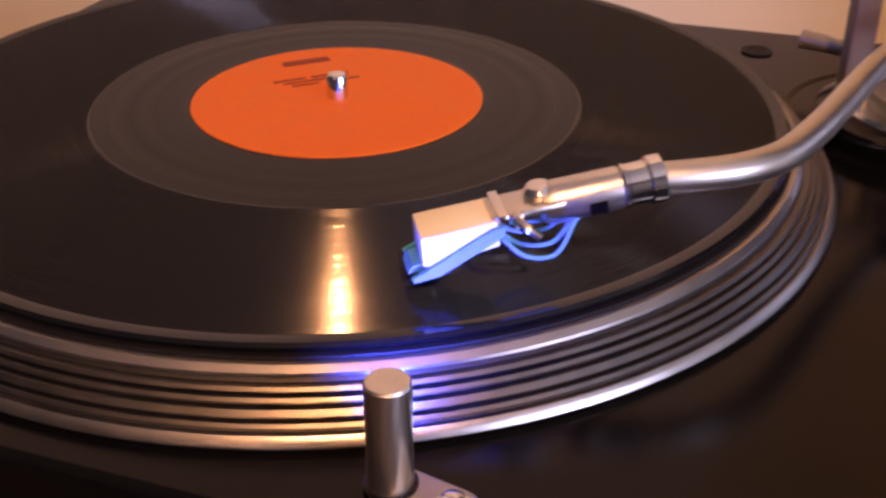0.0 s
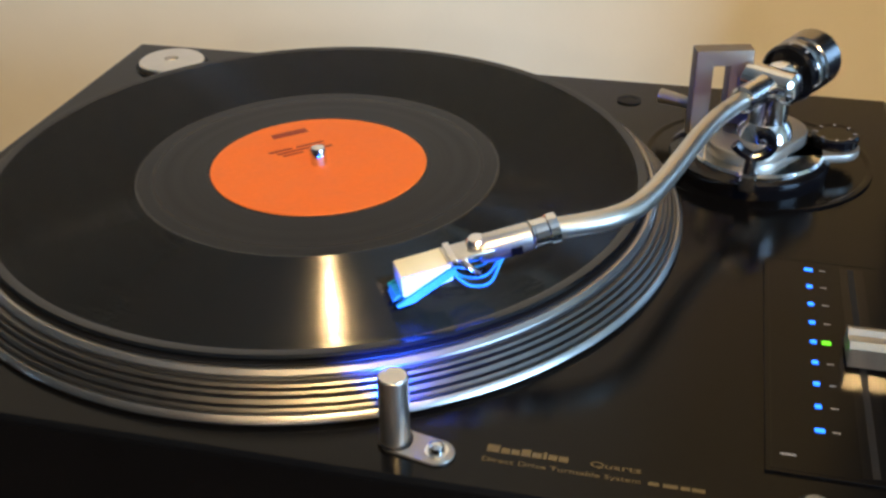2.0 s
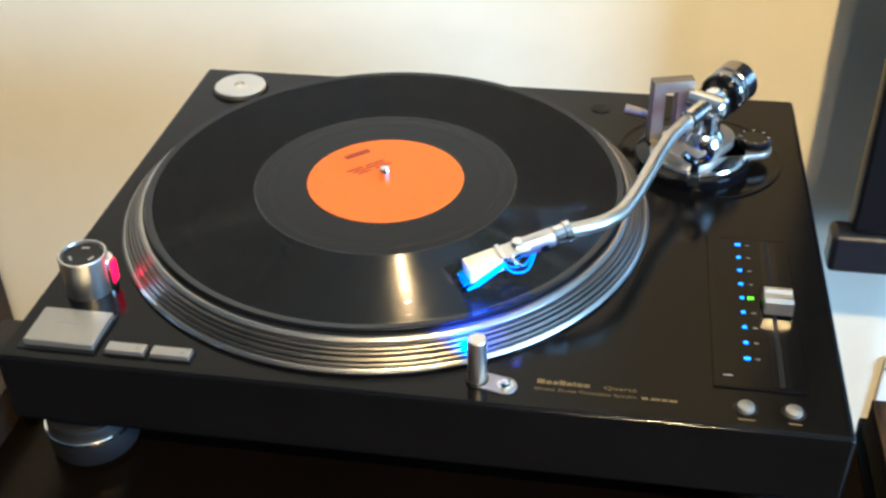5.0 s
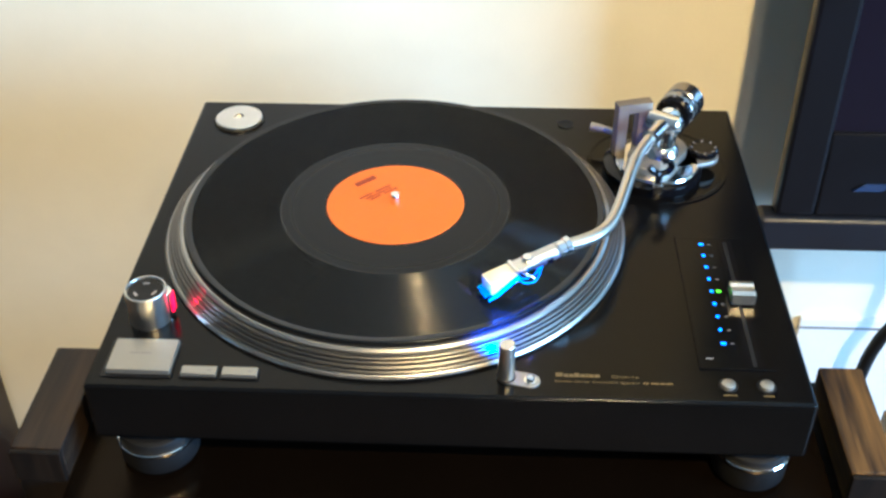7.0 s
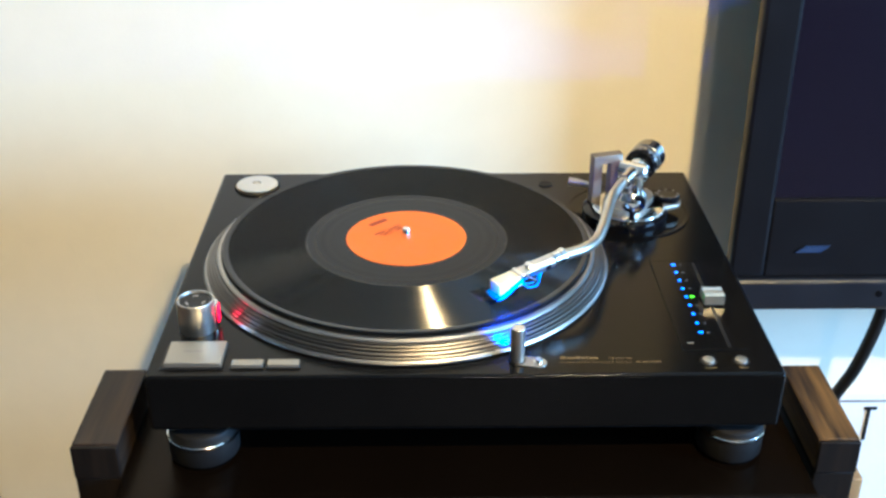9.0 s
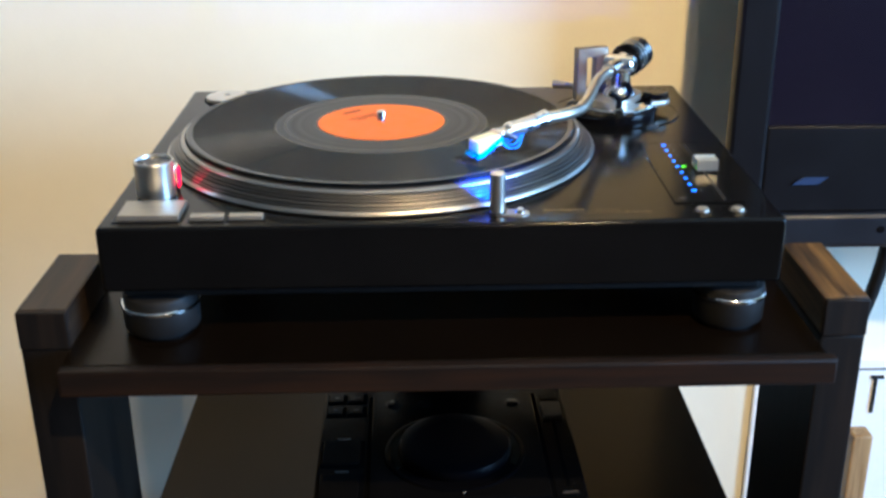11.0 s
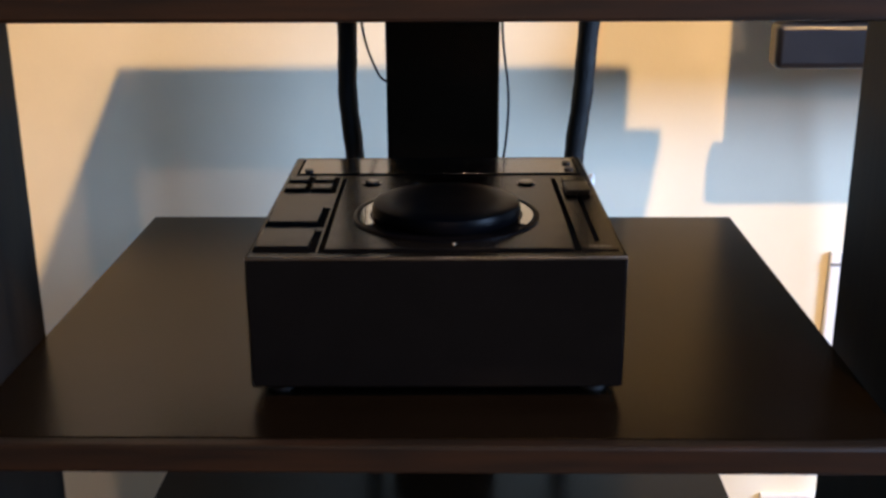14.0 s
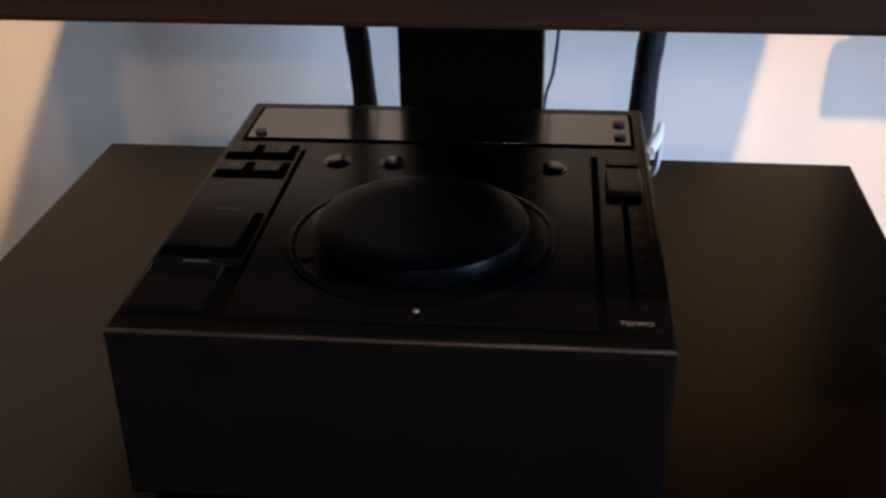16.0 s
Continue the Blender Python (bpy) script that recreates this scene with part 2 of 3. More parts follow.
def rod(path, radius, steps=14, smooth=6):
    """A round tube along a smooth line through the points of path."""
    pts = [Vector(p) for p in path]
    line = []
    for i in range(len(pts) - 1):
        a, b, c, d = pts[max(i - 1, 0)], pts[i], pts[i + 1], pts[min(i + 2, len(pts) - 1)]
        for k in range(smooth):
            u = k / smooth
            line.append(0.5 * (2 * b + (c - a) * u + (2 * a - 5 * b + 4 * c - d) * u * u + (3 * b - a - 3 * c + d) * u ** 3))
    line.append(pts[-1])
    bm = bmesh.new()
    side, rings = None, []
    for i, p in enumerate(line):
        way = (line[min(i + 1, len(line) - 1)] - line[max(i - 1, 0)]).normalized()
        side = (Vector((0, 0, 1)) if abs(way.z) < 0.9 else Vector((1, 0, 0))) if side is None else side
        side = (side - way * side.dot(way)).normalized()
        up = way.cross(side)
        r = radius(i / (len(line) - 1)) if callable(radius) else radius
        rings.append([bm.verts.new(p + r * (side * math.cos(2 * math.pi * k / steps) + up * math.sin(2 * math.pi * k / steps))) for k in range(steps)])
    for p, q in zip(rings, rings[1:]):
        for k in range(steps):
            bm.faces.new((p[k], p[(k + 1) % steps], q[(k + 1) % steps], q[k]))
    bm.faces.new(rings[0])
    bm.faces.new(rings[-1])
    bmesh.ops.recalc_face_normals(bm, faces=bm.faces[:])
    return bm


def prism(outline, z0, z1, bevel=0.0):
    """A flat plate with the given outline (x, y) from z0 to z1."""
    bm = bmesh.new()
    low = [bm.verts.new((x, y, z0)) for x, y in outline]
    high = [bm.verts.new((x, y, z1)) for x, y in outline]
    bm.faces.new(low)
    bm.faces.new(high)
    for k in range(len(low)):
        j = (k + 1) % len(low)
        bm.faces.new((low[k], low[j], high[j], high[k]))
    bmesh.ops.recalc_face_normals(bm, faces=bm.faces[:])
    if bevel:
        bmesh.ops.bevel(bm, geom=[e for e in bm.edges if e.verts[0].co.z == e.verts[1].co.z], offset=bevel, segments=2, affect="EDGES", profile=0.5)
    return bm


def stadium(ax, ay, bx, by, r, steps=12):
    """The outline of a plate with round ends from a to b."""
    a = math.atan2(by - ay, bx - ax)
    pts = [(bx + r * math.cos(a - math.pi / 2 + math.pi * k / steps), by + r * math.sin(a - math.pi / 2 + math.pi * k / steps)) for k in range(steps + 1)]
    return pts + [(ax + r * math.cos(a + math.pi / 2 + math.pi * k / steps), ay + r * math.sin(a + math.pi / 2 + math.pi * k / steps)) for k in range(steps + 1)]


def joined(*bms):
    """Several pieces of one and the same part as one mesh."""
    whole = bms[0]
    for bm in bms[1:]:
        made = bpy.data.meshes.new("piece")
        bm.to_mesh(made)
        whole.from_mesh(made)
        bpy.data.meshes.remove(made)
        bm.free()
    return whole


def mesh_object(name, bm, mat, at=(0, 0, 0), smooth=True):
    bmesh.ops.translate(bm, verts=bm.verts[:], vec=-Vector(at))
    me = bpy.data.meshes.new(name)
    bm.normal_update()
    if smooth:
        for f in bm.faces:
            f.smooth = max(abs(c) for c in f.normal) < 0.9999
        for e in bm.edges:
            if len(e.link_faces) != 2 or e.calc_face_angle(0) > radians(32):
                e.smooth = False
    bm.to_mesh(me)
    bm.free()
    me.materials.append(mat)
    ob = new(name, me)
    ob.location = at
    return ob


def part(name, bm, mat, parent, label="", at=None):
    """One mesh, given in world places, under a thing or a part."""
    if at is None:
        lo = [min(v.co[i] for v in bm.verts) for i in range(3)]
        hi = [max(v.co[i] for v in bm.verts) for i in range(3)]
        at = [(a + b) / 2 for a, b in zip(lo, hi)]
    ob = mesh_object(name, bm, mat, at)
    base = Vector(parent.location)
    up = parent
    while up.parent:
        up = up.parent
        base += Vector(up.location)
    ob.parent = parent
    ob.location = Vector(at) - base
    return tagged(ob, label)


def thing(name, at, label, category, group="", kind=""):
    ob = new(name)
    ob.location = at
    ob.empty_display_size = 0.02
    return tagged(ob, label, category, group, kind)


def solid(name, bm, mat, label, category, at=None, group="", kind=""):
    if at is None:
        lo = [min(v.co[i] for v in bm.verts) for i in range(3)]
        hi = [max(v.co[i] for v in bm.verts) for i in range(3)]
        at = ((lo[0] + hi[0]) / 2, (lo[1] + hi[1]) / 2, lo[2])
    return tagged(mesh_object(name, bm, mat, at), label, category, group, kind)


def writing(name, words, mat, x, y, z, height, width, parent):
    """Raised print, laid flat, fitted to its height and width."""
    cu = bpy.data.curves.new(name, "FONT")
    cu.body, cu.size, cu.extrude = words, height * 1.35, 0.00005
    tmp = new("tmp", cu)
    dg = bpy.context.evaluated_depsgraph_get()
    dg.update()
    me = bpy.data.meshes.new_from_object(tmp.evaluated_get(dg))
    bpy.data.objects.remove(tmp)
    bm = bmesh.new()
    bm.from_mesh(me)
    bpy.data.meshes.remove(me)
    w = max(v.co.x for v in bm.verts)
    bmesh.ops.scale(bm, vec=(width / w, 1, 1), verts=bm.verts[:])
    bmesh.ops.translate(bm, vec=(x, y, z), verts=bm.verts[:])
    return part(name, bm, mat, parent)


# ---- the room ----
CEILING = FLOOR + 2.45
WY = 0.577
solid("floor", box(-2.7, 2.9, -4.3, 0.7, FLOOR - 0.1, FLOOR), FLOORM, "dark brown wooden floor boards", "floor", kind="structure")
solid("ceiling", box(-2.7, 2.9, -4.3, 0.7, CEILING, CEILING + 0.1), CEIL, "plain white painted ceiling", "ceiling", kind="structure")
solid("wall_north", box(-2.7, 2.9, WY, WY + 0.12, FLOOR, CEILING), WALL, "smooth cream painted plaster wall", "wall", kind="structure")
# west and south walls are out of view and only shape the light
solid("wall_west", box(-2.7, -2.58, -4.3, WY, FLOOR, CEILING), FARWALL, "unseen wall, dark taupe to hold down bounce light", "wall", kind="structure")
solid("wall_south", box(-2.58, 2.78, -4.3, -4.18, FLOOR, CEILING), FARWALL, "unseen wall, dark taupe to hold down bounce light", "wall", kind="structure")
east = thing("wall_east", (2.84, -1.0, FLOOR), "cream painted wall with a window opening", "wall", kind="structure")
for y0, y1, z0, z1 in ((-4.18, -1.55, FLOOR, CEILING), (-0.45, WY, FLOOR, CEILING), (-1.55, -0.45, FLOOR, -0.05), (-1.55, -0.45, 1.15, CEILING)):
    part("wall_panel", box(2.78, 2.9, y0, y1, z0, z1), WALL, east)

# ---- the rack ----
rack = thing("audio_rack", (0.228, 0.19, FLOOR), "black-brown wooden audio rack with three open shelves", "rack")
# left rail coloured as less lit, right rail as more lit
for x0, x1, grain, tone in ((-0.0590, -0.0250, RAIL_LESS_LIT, "dark brown"), (0.4840, 0.5145, RAIL_LIT, "lit-toned golden brown")):
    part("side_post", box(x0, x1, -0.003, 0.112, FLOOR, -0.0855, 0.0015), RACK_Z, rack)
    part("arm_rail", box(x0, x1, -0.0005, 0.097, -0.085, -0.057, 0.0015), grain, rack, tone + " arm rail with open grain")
    part("end_cap", box(x0, x1, -0.0045, -0.0008, -0.085, -0.0575, 0.0012), RACK_Z, rack, "dark end cap of the rail")
for top, y1, thick in ((-0.084, 0.381, 0.0185), (-0.320, 0.381, 0.0158), (-0.553, 0.371, 0.0158)):
    shelf = part("shelf", box(-0.0245, 0.4790, -0.030, y1, top - thick + 0.0005, top, 0.001), SHELF, rack)
    part("edge_strip", box(-0.0245, 0.4835, -0.040, -0.0305, top - thick, top + 0.0005, 0.002), RACK_X, shelf, "dark brown wooden edge strip")
for x0 in (-0.0248, 0.4788):
    for top in (-0.1025, -0.3358):
        part("shelf_peg", box(x0, x0 + 0.0050, -0.012, -0.004, top - 0.010, top - 0.001, 0.001), RUBBER, rack, "small black shelf peg")
part("back_rail", box(-0.011, 0.473, 0.3715, 0.500, -0.569, -0.5535, 0.001), SHELF, rack)
part("spine_board", box(0.181, 0.277, 0.385, 0.412, FLOOR, -0.072, 0.002), SHELF, rack, "wide black upright board at the back")

for name, path, r in (("cable_sleeve", ((0.147, 0.418, -0.075), (0.146, 0.418, -0.17), (0.145, 0.418, -0.22), (0.150, 0.418, -0.28), (0.156, 0.42, -0.40), (0.160, 0.42, -0.50), (0.16, 0.42, -0.553)), 0.0085),
                      ("cable_sleeve", ((0.361, 0.418, -0.075), (0.354, 0.418, -0.17), (0.351, 0.418, -0.22), (0.345, 0.418, -0.28), (0.342, 0.42, -0.40), (0.340, 0.42, -0.50), (0.34, 0.42, -0.553)), 0.0090)):
    solid(name, rod(path, lambda u, r=r: r * (1 + 0.025 * math.sin(61 * u) + 0.02 * math.sin(143 * u)), 14, 12), RUBBER, "thick black cable sleeve hanging behind the shelves", "cable", group="cable sleeves")
solid("thin_wire", rod(((0.156, 0.405, -0.085), (0.160, 0.41, -0.16), (0.172, 0.416, -0.20), (0.19, 0.43, -0.24), (0.2, 0.44, -0.45), (0.2, 0.44, -0.553)), 0.0011, 8), RUBBER, "thin black wire running behind the spine board", "wire")
solid("thin_wire", rod(((0.282, 0.405, -0.085), (0.280, 0.41, -0.16), (0.286, 0.412, -0.22), (0.283, 0.414, -0.27), (0.276, 0.425, -0.31), (0.27, 0.44, -0.45), (0.27, 0.44, -0.553)), 0.0011, 8), RUBBER, "thin black wire bowed beside the spine board", "wire")

# ---- the turntable ----
tt = thing("turntable", (0.2265, 0.1765, -0.084), "black direct-drive turntable with silver platter rim, switched on", "turntable")
plinth = part("plinth", box(0, 0.453, 0, 0.355, -0.046, 0, 0.0030, 4), BLACK, tt)
part("rubber_base", box(0.010, 0.443, 0.010, 0.345, -0.0540, -0.0462, 0.003), RUBBER, tt)
# the feet screw in and out: those on one side stand a little lower
for x, wide, drop in ((0.0315, 1.07, 0.0018), (0.4265, 1.0, 0.0)):
    for y in (0.0260, 0.3220):
        drum = ((0.0205, -0.0541), (0.0228, -0.0550), (0.0234, -0.0562), (0.0235, -0.0610 - drop), (0.0242, -0.0616 - drop), (0.0243, -0.0640 - drop), (0.0243, -0.0790), (0.0236, -0.0806), (0.0200, -0.0812), (0.0196, -0.084))
        ring = ((0.0230, -0.0600), (0.0247, -0.0600), (0.0252, -0.0606), (0.0252, -0.0626), (0.0248, -0.0632), (0.0232, -0.0632))
        foot = part("foot", lathe([(r * wide, z) for r, z in drum], (x, y, 0), 64), RUBBER, tt)
        part("metal_ring", lathe([(r * wide, z - drop) for r, z in ring], (x, y, 0), 64), CHROME, foot, "bright metal ring")

SX, SY = 0.182, 0.179
platter = part("platter", lathe(((0.02, 0.0012), (0.1642, 0.0012), (0.1650, 0.0040), (0.1545, 0.0140), (0.1482, 0.0142), (0.004, 0.0142)), (SX, SY, 0), 180), RIMDARK, tt, "dark grooved platter flank")
part("rim_ring", lathe(((0.1622, 0.0006), (0.1672, 0.0006), (0.1680, 0.0016), (0.1675, 0.0030), (0.1664, 0.0040), (0.1622, 0.0040)), (SX, SY, 0), 180), RIM, platter, "bright bottom rim ring")
for r, z, h in ((0.1642, 0.0056, 0.0004), (0.1622, 0.0076, 0.00065), (0.1600, 0.0097, 0.0004), (0.1582, 0.0114, 0.0004)):
    part("strobe_band", lathe(((r - 0.003, z - h), (r + 0.0008 + h * 0.9, z - h), (r + 0.0008 - h * 0.9, z + h), (r - 0.003, z + h)), (SX, SY, 0), 180), RIMBAND, platter, "silver strobe band")
part("rim_ring", lathe(((0.1482, 0.0130), (0.1564, 0.0130), (0.1562, 0.0138), (0.1546, 0.0151), (0.1522, 0.0153), (0.1482, 0.0152)), (SX, SY, 0), 180), RIM, platter, "bright top rim ring")
part("spindle", lathe(((0.0037, 0.0150), (0.0037, 0.0255), (0.0030, 0.0268), (0.0015, 0.0274), (0, 0.0275)), (SX, SY, 0), 32), CHROME, platter, "polished steel spindle")
solid("slipmat", lathe(((0.0042, 0.0143), (0.1530, 0.0154), (0.1530, 0.0163), (0.0042, 0.0163)), (SX, SY, 0), 128), RUBBER, "thin black slipmat under the record", "slipmat", at=(SX, SY, 0.0143))
record = thing("vinyl_record", (SX, SY, 0.0164), "black twelve-inch vinyl record with an orange label", "record")
# grooves cut into the vinyl: a flat land, then two leaning walls, each groove a little steeper or flatter
random.seed(12)
cut, r = [], 0.1470
while r > 0.0842:
    steep = random.uniform(0.92, 1.45) if random.random() < 0.16 else random.gauss(1.165, 0.026)
    land, inner, outer = 0.00009, 0.00005, 0.00024
    cut += [(r, 0.0183), (r - land, 0.0183), (r - land - inner, 0.0183 - outer * steep)]
    r -= land + inner + outer
part("groove_area", lathe([(0.0830, 0.0164), (0.1514, 0.0164), (0.1520, 0.0172), (0.1520, 0.0180), (0.1510, 0.0188), (0.1478, 0.0186)] + cut + [(0.0836, 0.0183), (0.0830, 0.0182)], (SX, SY, 0), 240, close=False), GROOVES, record)
part("run_out", lathe(((0.0495, 0.0164), (0.0829, 0.0164), (0.0829, 0.0182), (0.0660, 0.0182), (0.0500, 0.0182)), (SX, SY, 0), 160, close=False), LEADOUT, record, "greyer run-out band")
label = part("paper_label", lathe(((0.0040, 0.0166), (0.0495, 0.0166), (0.0502, 0.0184), (0.0496, 0.0187), (0.0365, 0.0187), (0.0360, 0.01862), (0.0355, 0.0187), (0.0040, 0.0187)), (SX, SY, 0), 128), LABEL, record, "orange paper label")


def print_bar(parent, x, y, z, w, h, turn, mat, cx=0.0, cy=0.0):
    bm = box(x, x + w, y, y + h, 0, 0.00006)
    bmesh.ops.transform(bm, matrix=Matrix.Translation((cx, cy, z)) @ pose(0, 0, 0, 0, 0, turn), verts=bm.verts[:])
    return part("print_bar", bm, mat, parent)


for x, y, w, h in ((-0.009, 0.0345, 0.018, 0.0050), (-0.017, 0.0200, 0.012, 0.0018), (-0.003, 0.0200, 0.014, 0.0018), (-0.014, 0.0170, 0.024, 0.0016), (-0.012, 0.0140, 0.010, 0.0016), (0.001, 0.0140, 0.012, 0.0016)):
    print_bar(label, x, y, 0.0187, w, h, 42, INK, SX, SY)

# pop-up target lamp
target = part("target_lamp_plate", prism(stadium(0.2640, 0.0182, 0.2785, 0.0150, 0.0062), 0, 0.0012, 0.0004), SATIN, tt, "silver plate with round ends")
part("lamp_post", lathe(((0.0051, 0.0012), (0.0051, 0.0277), (0.0047, 0.0283), (0, 0.0283)), (0.2634, 0.0180, 0), 40), SILVER, target, "brushed silver pop-up lamp post")
part("lamp_collar", lathe(((0.0053, 0.0012), (0.0061, 0.0012), (0.0061, 0.0016), (0.0053, 0.0016)), (0.2634, 0.0180, 0), 40), PLASTIC, target)
part("lamp_lens", box(0.2610, 0.2645, 0.0226, 0.0236, 0.0175, 0.0225, 0.0003), BLUELED, target, "glowing blue lamp lens")
part("release_button", lathe(((0.0041, 0.0012), (0.0041, 0.0018), (0.0030, 0.0018), (0.0026, 0.0040), (0.0016, 0.0048), (0, 0.0050)), (0.2785, 0.0150, 0), 32), CHROME, target, "domed chrome button")

# strobe and power knob, start button, speed buttons
knob = part("power_knob", lathe(((0.0138, 0), (0.0138, 0.0010), (0.0138, 0.0014), (0.0138, 0.0244), (0.0134, 0.0250), (0.0126, 0.0250), (0.0122, 0.0230), (0, 0.0230)), (0.0270, 0.0665, 0), 56), SILVER, tt, "satin silver power knob")
part("knob_cap", lathe(((0.0120, 0.0231), (0.0116, 0.0237), (0.0020, 0.0234), (0, 0.0234)), (0.0270, 0.0665, 0), 40), GLOSS, knob, "black knob cap")
for a in range(3):
    print_bar(knob, -0.0022, 0.0062, 0.02365, 0.0044, 0.0016, 120 * a + 8, GREYINK, 0.0270, 0.0665)
part("strobe_housing", prism(stadium(0.0330, 0.0680, 0.0365, 0.0700, 0.0064), 0, 0.0205, 0.0008), CHROME, knob, "chrome strobe lamp housing")
part("strobe_window", box(0.0420, 0.0432, 0.0670, 0.0735, 0.0045, 0.0185, 0.0004), REDLED, knob, "glowing red strobe window")
button = part("start_button", box(0.0122, 0.0530, 0.0115, 0.0408, 0.0003, 0.0045, 0.0008), SATIN, tt, "square satin silver start button")
part("button_well", box(0.0090, 0.0540, 0.0090, 0.0430, 0.0001, 0.0008), PLASTIC, tt)
for x, w in ((0.0240, 0.0060), (0.0312, 0.0068)):
    print_bar(button, x, 0.0265, 0.0045, w, 0.0012, 0, GREYINK)
for x in (0.0600, 0.0857):
    b = part("speed_button", box(x, x + 0.0222, 0.0108, 0.0182, 0.0003, 0.0032, 0.0005), SATIN, tt, "narrow satin silver speed button")
    part("button_well", box(x - 0.0012, x + 0.0234, 0.0096, 0.0194, 0.0001, 0.0007), PLASTIC, tt)
    print_bar(b, x + 0.0165, 0.0135, 0.0032, 0.0022, 0.0014, 0, GREYINK)

# adapter, screw hole
adapter = solid("record_adapter", lathe(((0.0195, 0.0006), (0.0195, 0.0030), (0.0185, 0.0038), (0.0060, 0.0044), (0.0042, 0.0044), (0.0040, 0.0020), (0, 0.0020)), (0.0372, 0.3225, 0), 64), SILVER, "round silver single-record adapter in its dish", "adapter")
part("adapter_dish", lathe(((0.0200, 0.0001), (0.0215, 0.0001), (0.0215, 0.0007), (0.0200, 0.0005), (0, 0.0005)), (0.0372, 0.3225, 0), 64), RUBBER, tt)
part("headshell_hole", lathe(((0.0066, 0.0001), (0.0066, 0.0008), (0.0046, 0.0008), (0.0040, 0.0002), (0, 0.0002)), (0.3130, 0.3250, 0), 32), RUBBER, tt, "round black rubber socket")

# pitch control
panel = part("pitch_panel", box(0.3850, 0.4330, 0.0300, 0.1690, 0.0001, 0.0009, 0.0004), BLACK, tt, "black pitch control panel")
for x0, x1, y0, y1 in ((0.3868, 0.3872, 0.0318, 0.1672), (0.4308, 0.4312, 0.0318, 0.1672), (0.3872, 0.4308, 0.0318, 0.0322), (0.3872, 0.4308, 0.1668, 0.1672)):
    part("outline_bar", box(x0, x1, y0, y1, 0.0009, 0.00105), GLOSS, panel)
part("fader_slot", box(0.4188, 0.4212, 0.0330, 0.1630, 0.0009, 0.0012), RUBBER, panel)
part("slot_bed", box(0.4155, 0.4250, 0.0320, 0.1640, 0.00085, 0.00105), GLOSS, panel)
fader = part("pitch_fader", prism([(0.0915, 0.0025), (0.1085, 0.0025), (0.1076, 0.0098), (0.1042, 0.0110), (0.1018, 0.0096), (0.0982, 0.0096), (0.0958, 0.0110), (0.0924, 0.0098)], 0.4140, 0.4295), SILVER, panel, "ridged silver pitch fader", at=(0, 0, 0))
fader.data.transform(Matrix(((0, 0, 1, 0), (1, 0, 0, 0), (0, 1, 0, 0), (0, 0, 0, 1))))
for k in range(9):
    y = 0.1600 - 0.01325 * k
    w = 0.0034 if k in (0, 8) else 0.0023
    part("blue_digit", box(0.4032 - w / 2, 0.4032 + w / 2, y - 0.0010, y + 0.0010, 0.0009, 0.0013, 0.0004, 1), BLUELED, panel, "glowing blue pitch digit")
    if k != 4:
        print_bar(panel, 0.4075, y - 0.0003, 0.0009, 0.0026, 0.0006, 0, GREYINK)
part("green_led", box(0.4062, 0.4096, 0.1058, 0.1082, 0.0009, 0.0014, 0.0003), GREENLED, panel, "glowing green light")
print_bar(panel, 0.3900, 0.0390, 0.0009, 0.0050, 0.0010, 0, GREYINK)
print_bar(panel, 0.4080, 0.1720, -0.0008, 0.0090, 0.0007, 0, GOLD)
for x, w in ((0.4005, 0.0085), (0.4240, 0.0065)):
    rb = part("round_button", lathe(((0.0045, 0.0002), (0.0042, 0.0022), (0.0033, 0.0027), (0, 0.0029)), (x, 0.0160, 0), 32), SATIN, tt, "round satin silver button")
    part("button_well", lathe(((0.0062, 0.0001), (0.0062, 0.0006), (0.0051, 0.0006), (0.0050, 0.0002), (0, 0.0002)), (x, 0.0160, 0), 32), PLASTIC, tt)
    print_bar(tt, x - w / 2, 0.0072, 0.0001, w, 0.0012, 0, GOLD)
for x, w, h in ((0.2945, 0.0042, 0.0036), (0.2993, 0.0030, 0.0026), (0.3028, 0.0028, 0.0026), (0.3061, 0.0032, 0.0036), (0.3098, 0.0032, 0.0026), (0.3135, 0.0012, 0.0034), (0.3152, 0.0030, 0.0026), (0.3187, 0.0032, 0.0026)):
    print_bar(tt, x, 0.0202, 0.0001, w, h, 0, GOLD)
writing("print", "Quartz", GOLD, 0.3290, 0.0203, 0.0001, 0.0026, 0.0170, tt)
writing("print", "Direct Drive Turntable System", GOLD, 0.2935, 0.0153, 0.0001, 0.0022, 0.0525, tt)
for x, w in ((0.3485, 0.0034), (0.3532, 0.0048), (0.3588, 0.0030), (0.3624, 0.0042)):
    print_bar(tt, x, 0.0153, 0.0001, w, 0.0017, 0, GOLD)

# ---- the tonearm ----
PX, PY = 0.3835, 0.2580
part("arm_base", lathe(((0.0545, 0.0001), (0.0555, 0.0001), (0.0555, 0.0012), (0.0540, 0.0014), (0.0520, 0.0006), (0.0440, 0.0006), (0, 0.0006)), (0.3820, 0.2650, 0), 80), BLACK, tt, "round black tonearm base")
arm = part("arm_mount", lathe(((0.0375, 0.0006), (0.0385, 0.0060), (0.0380, 0.0086), (0.0350, 0.0098), (0, 0.0112)), (PX - 0.006, PY - 0.003, 0), 72), GLOSS, tt, "black height-adjustment ring")
part("mount_ring", lathe(((0.0270, 0.0098), (0.0318, 0.0098), (0.0320, 0.0104), (0.0312, 0.0118), (0.0270, 0.0118)), (PX - 0.003, PY - 0.004, 0), 72), CHROME, arm, "bright silver height ring")
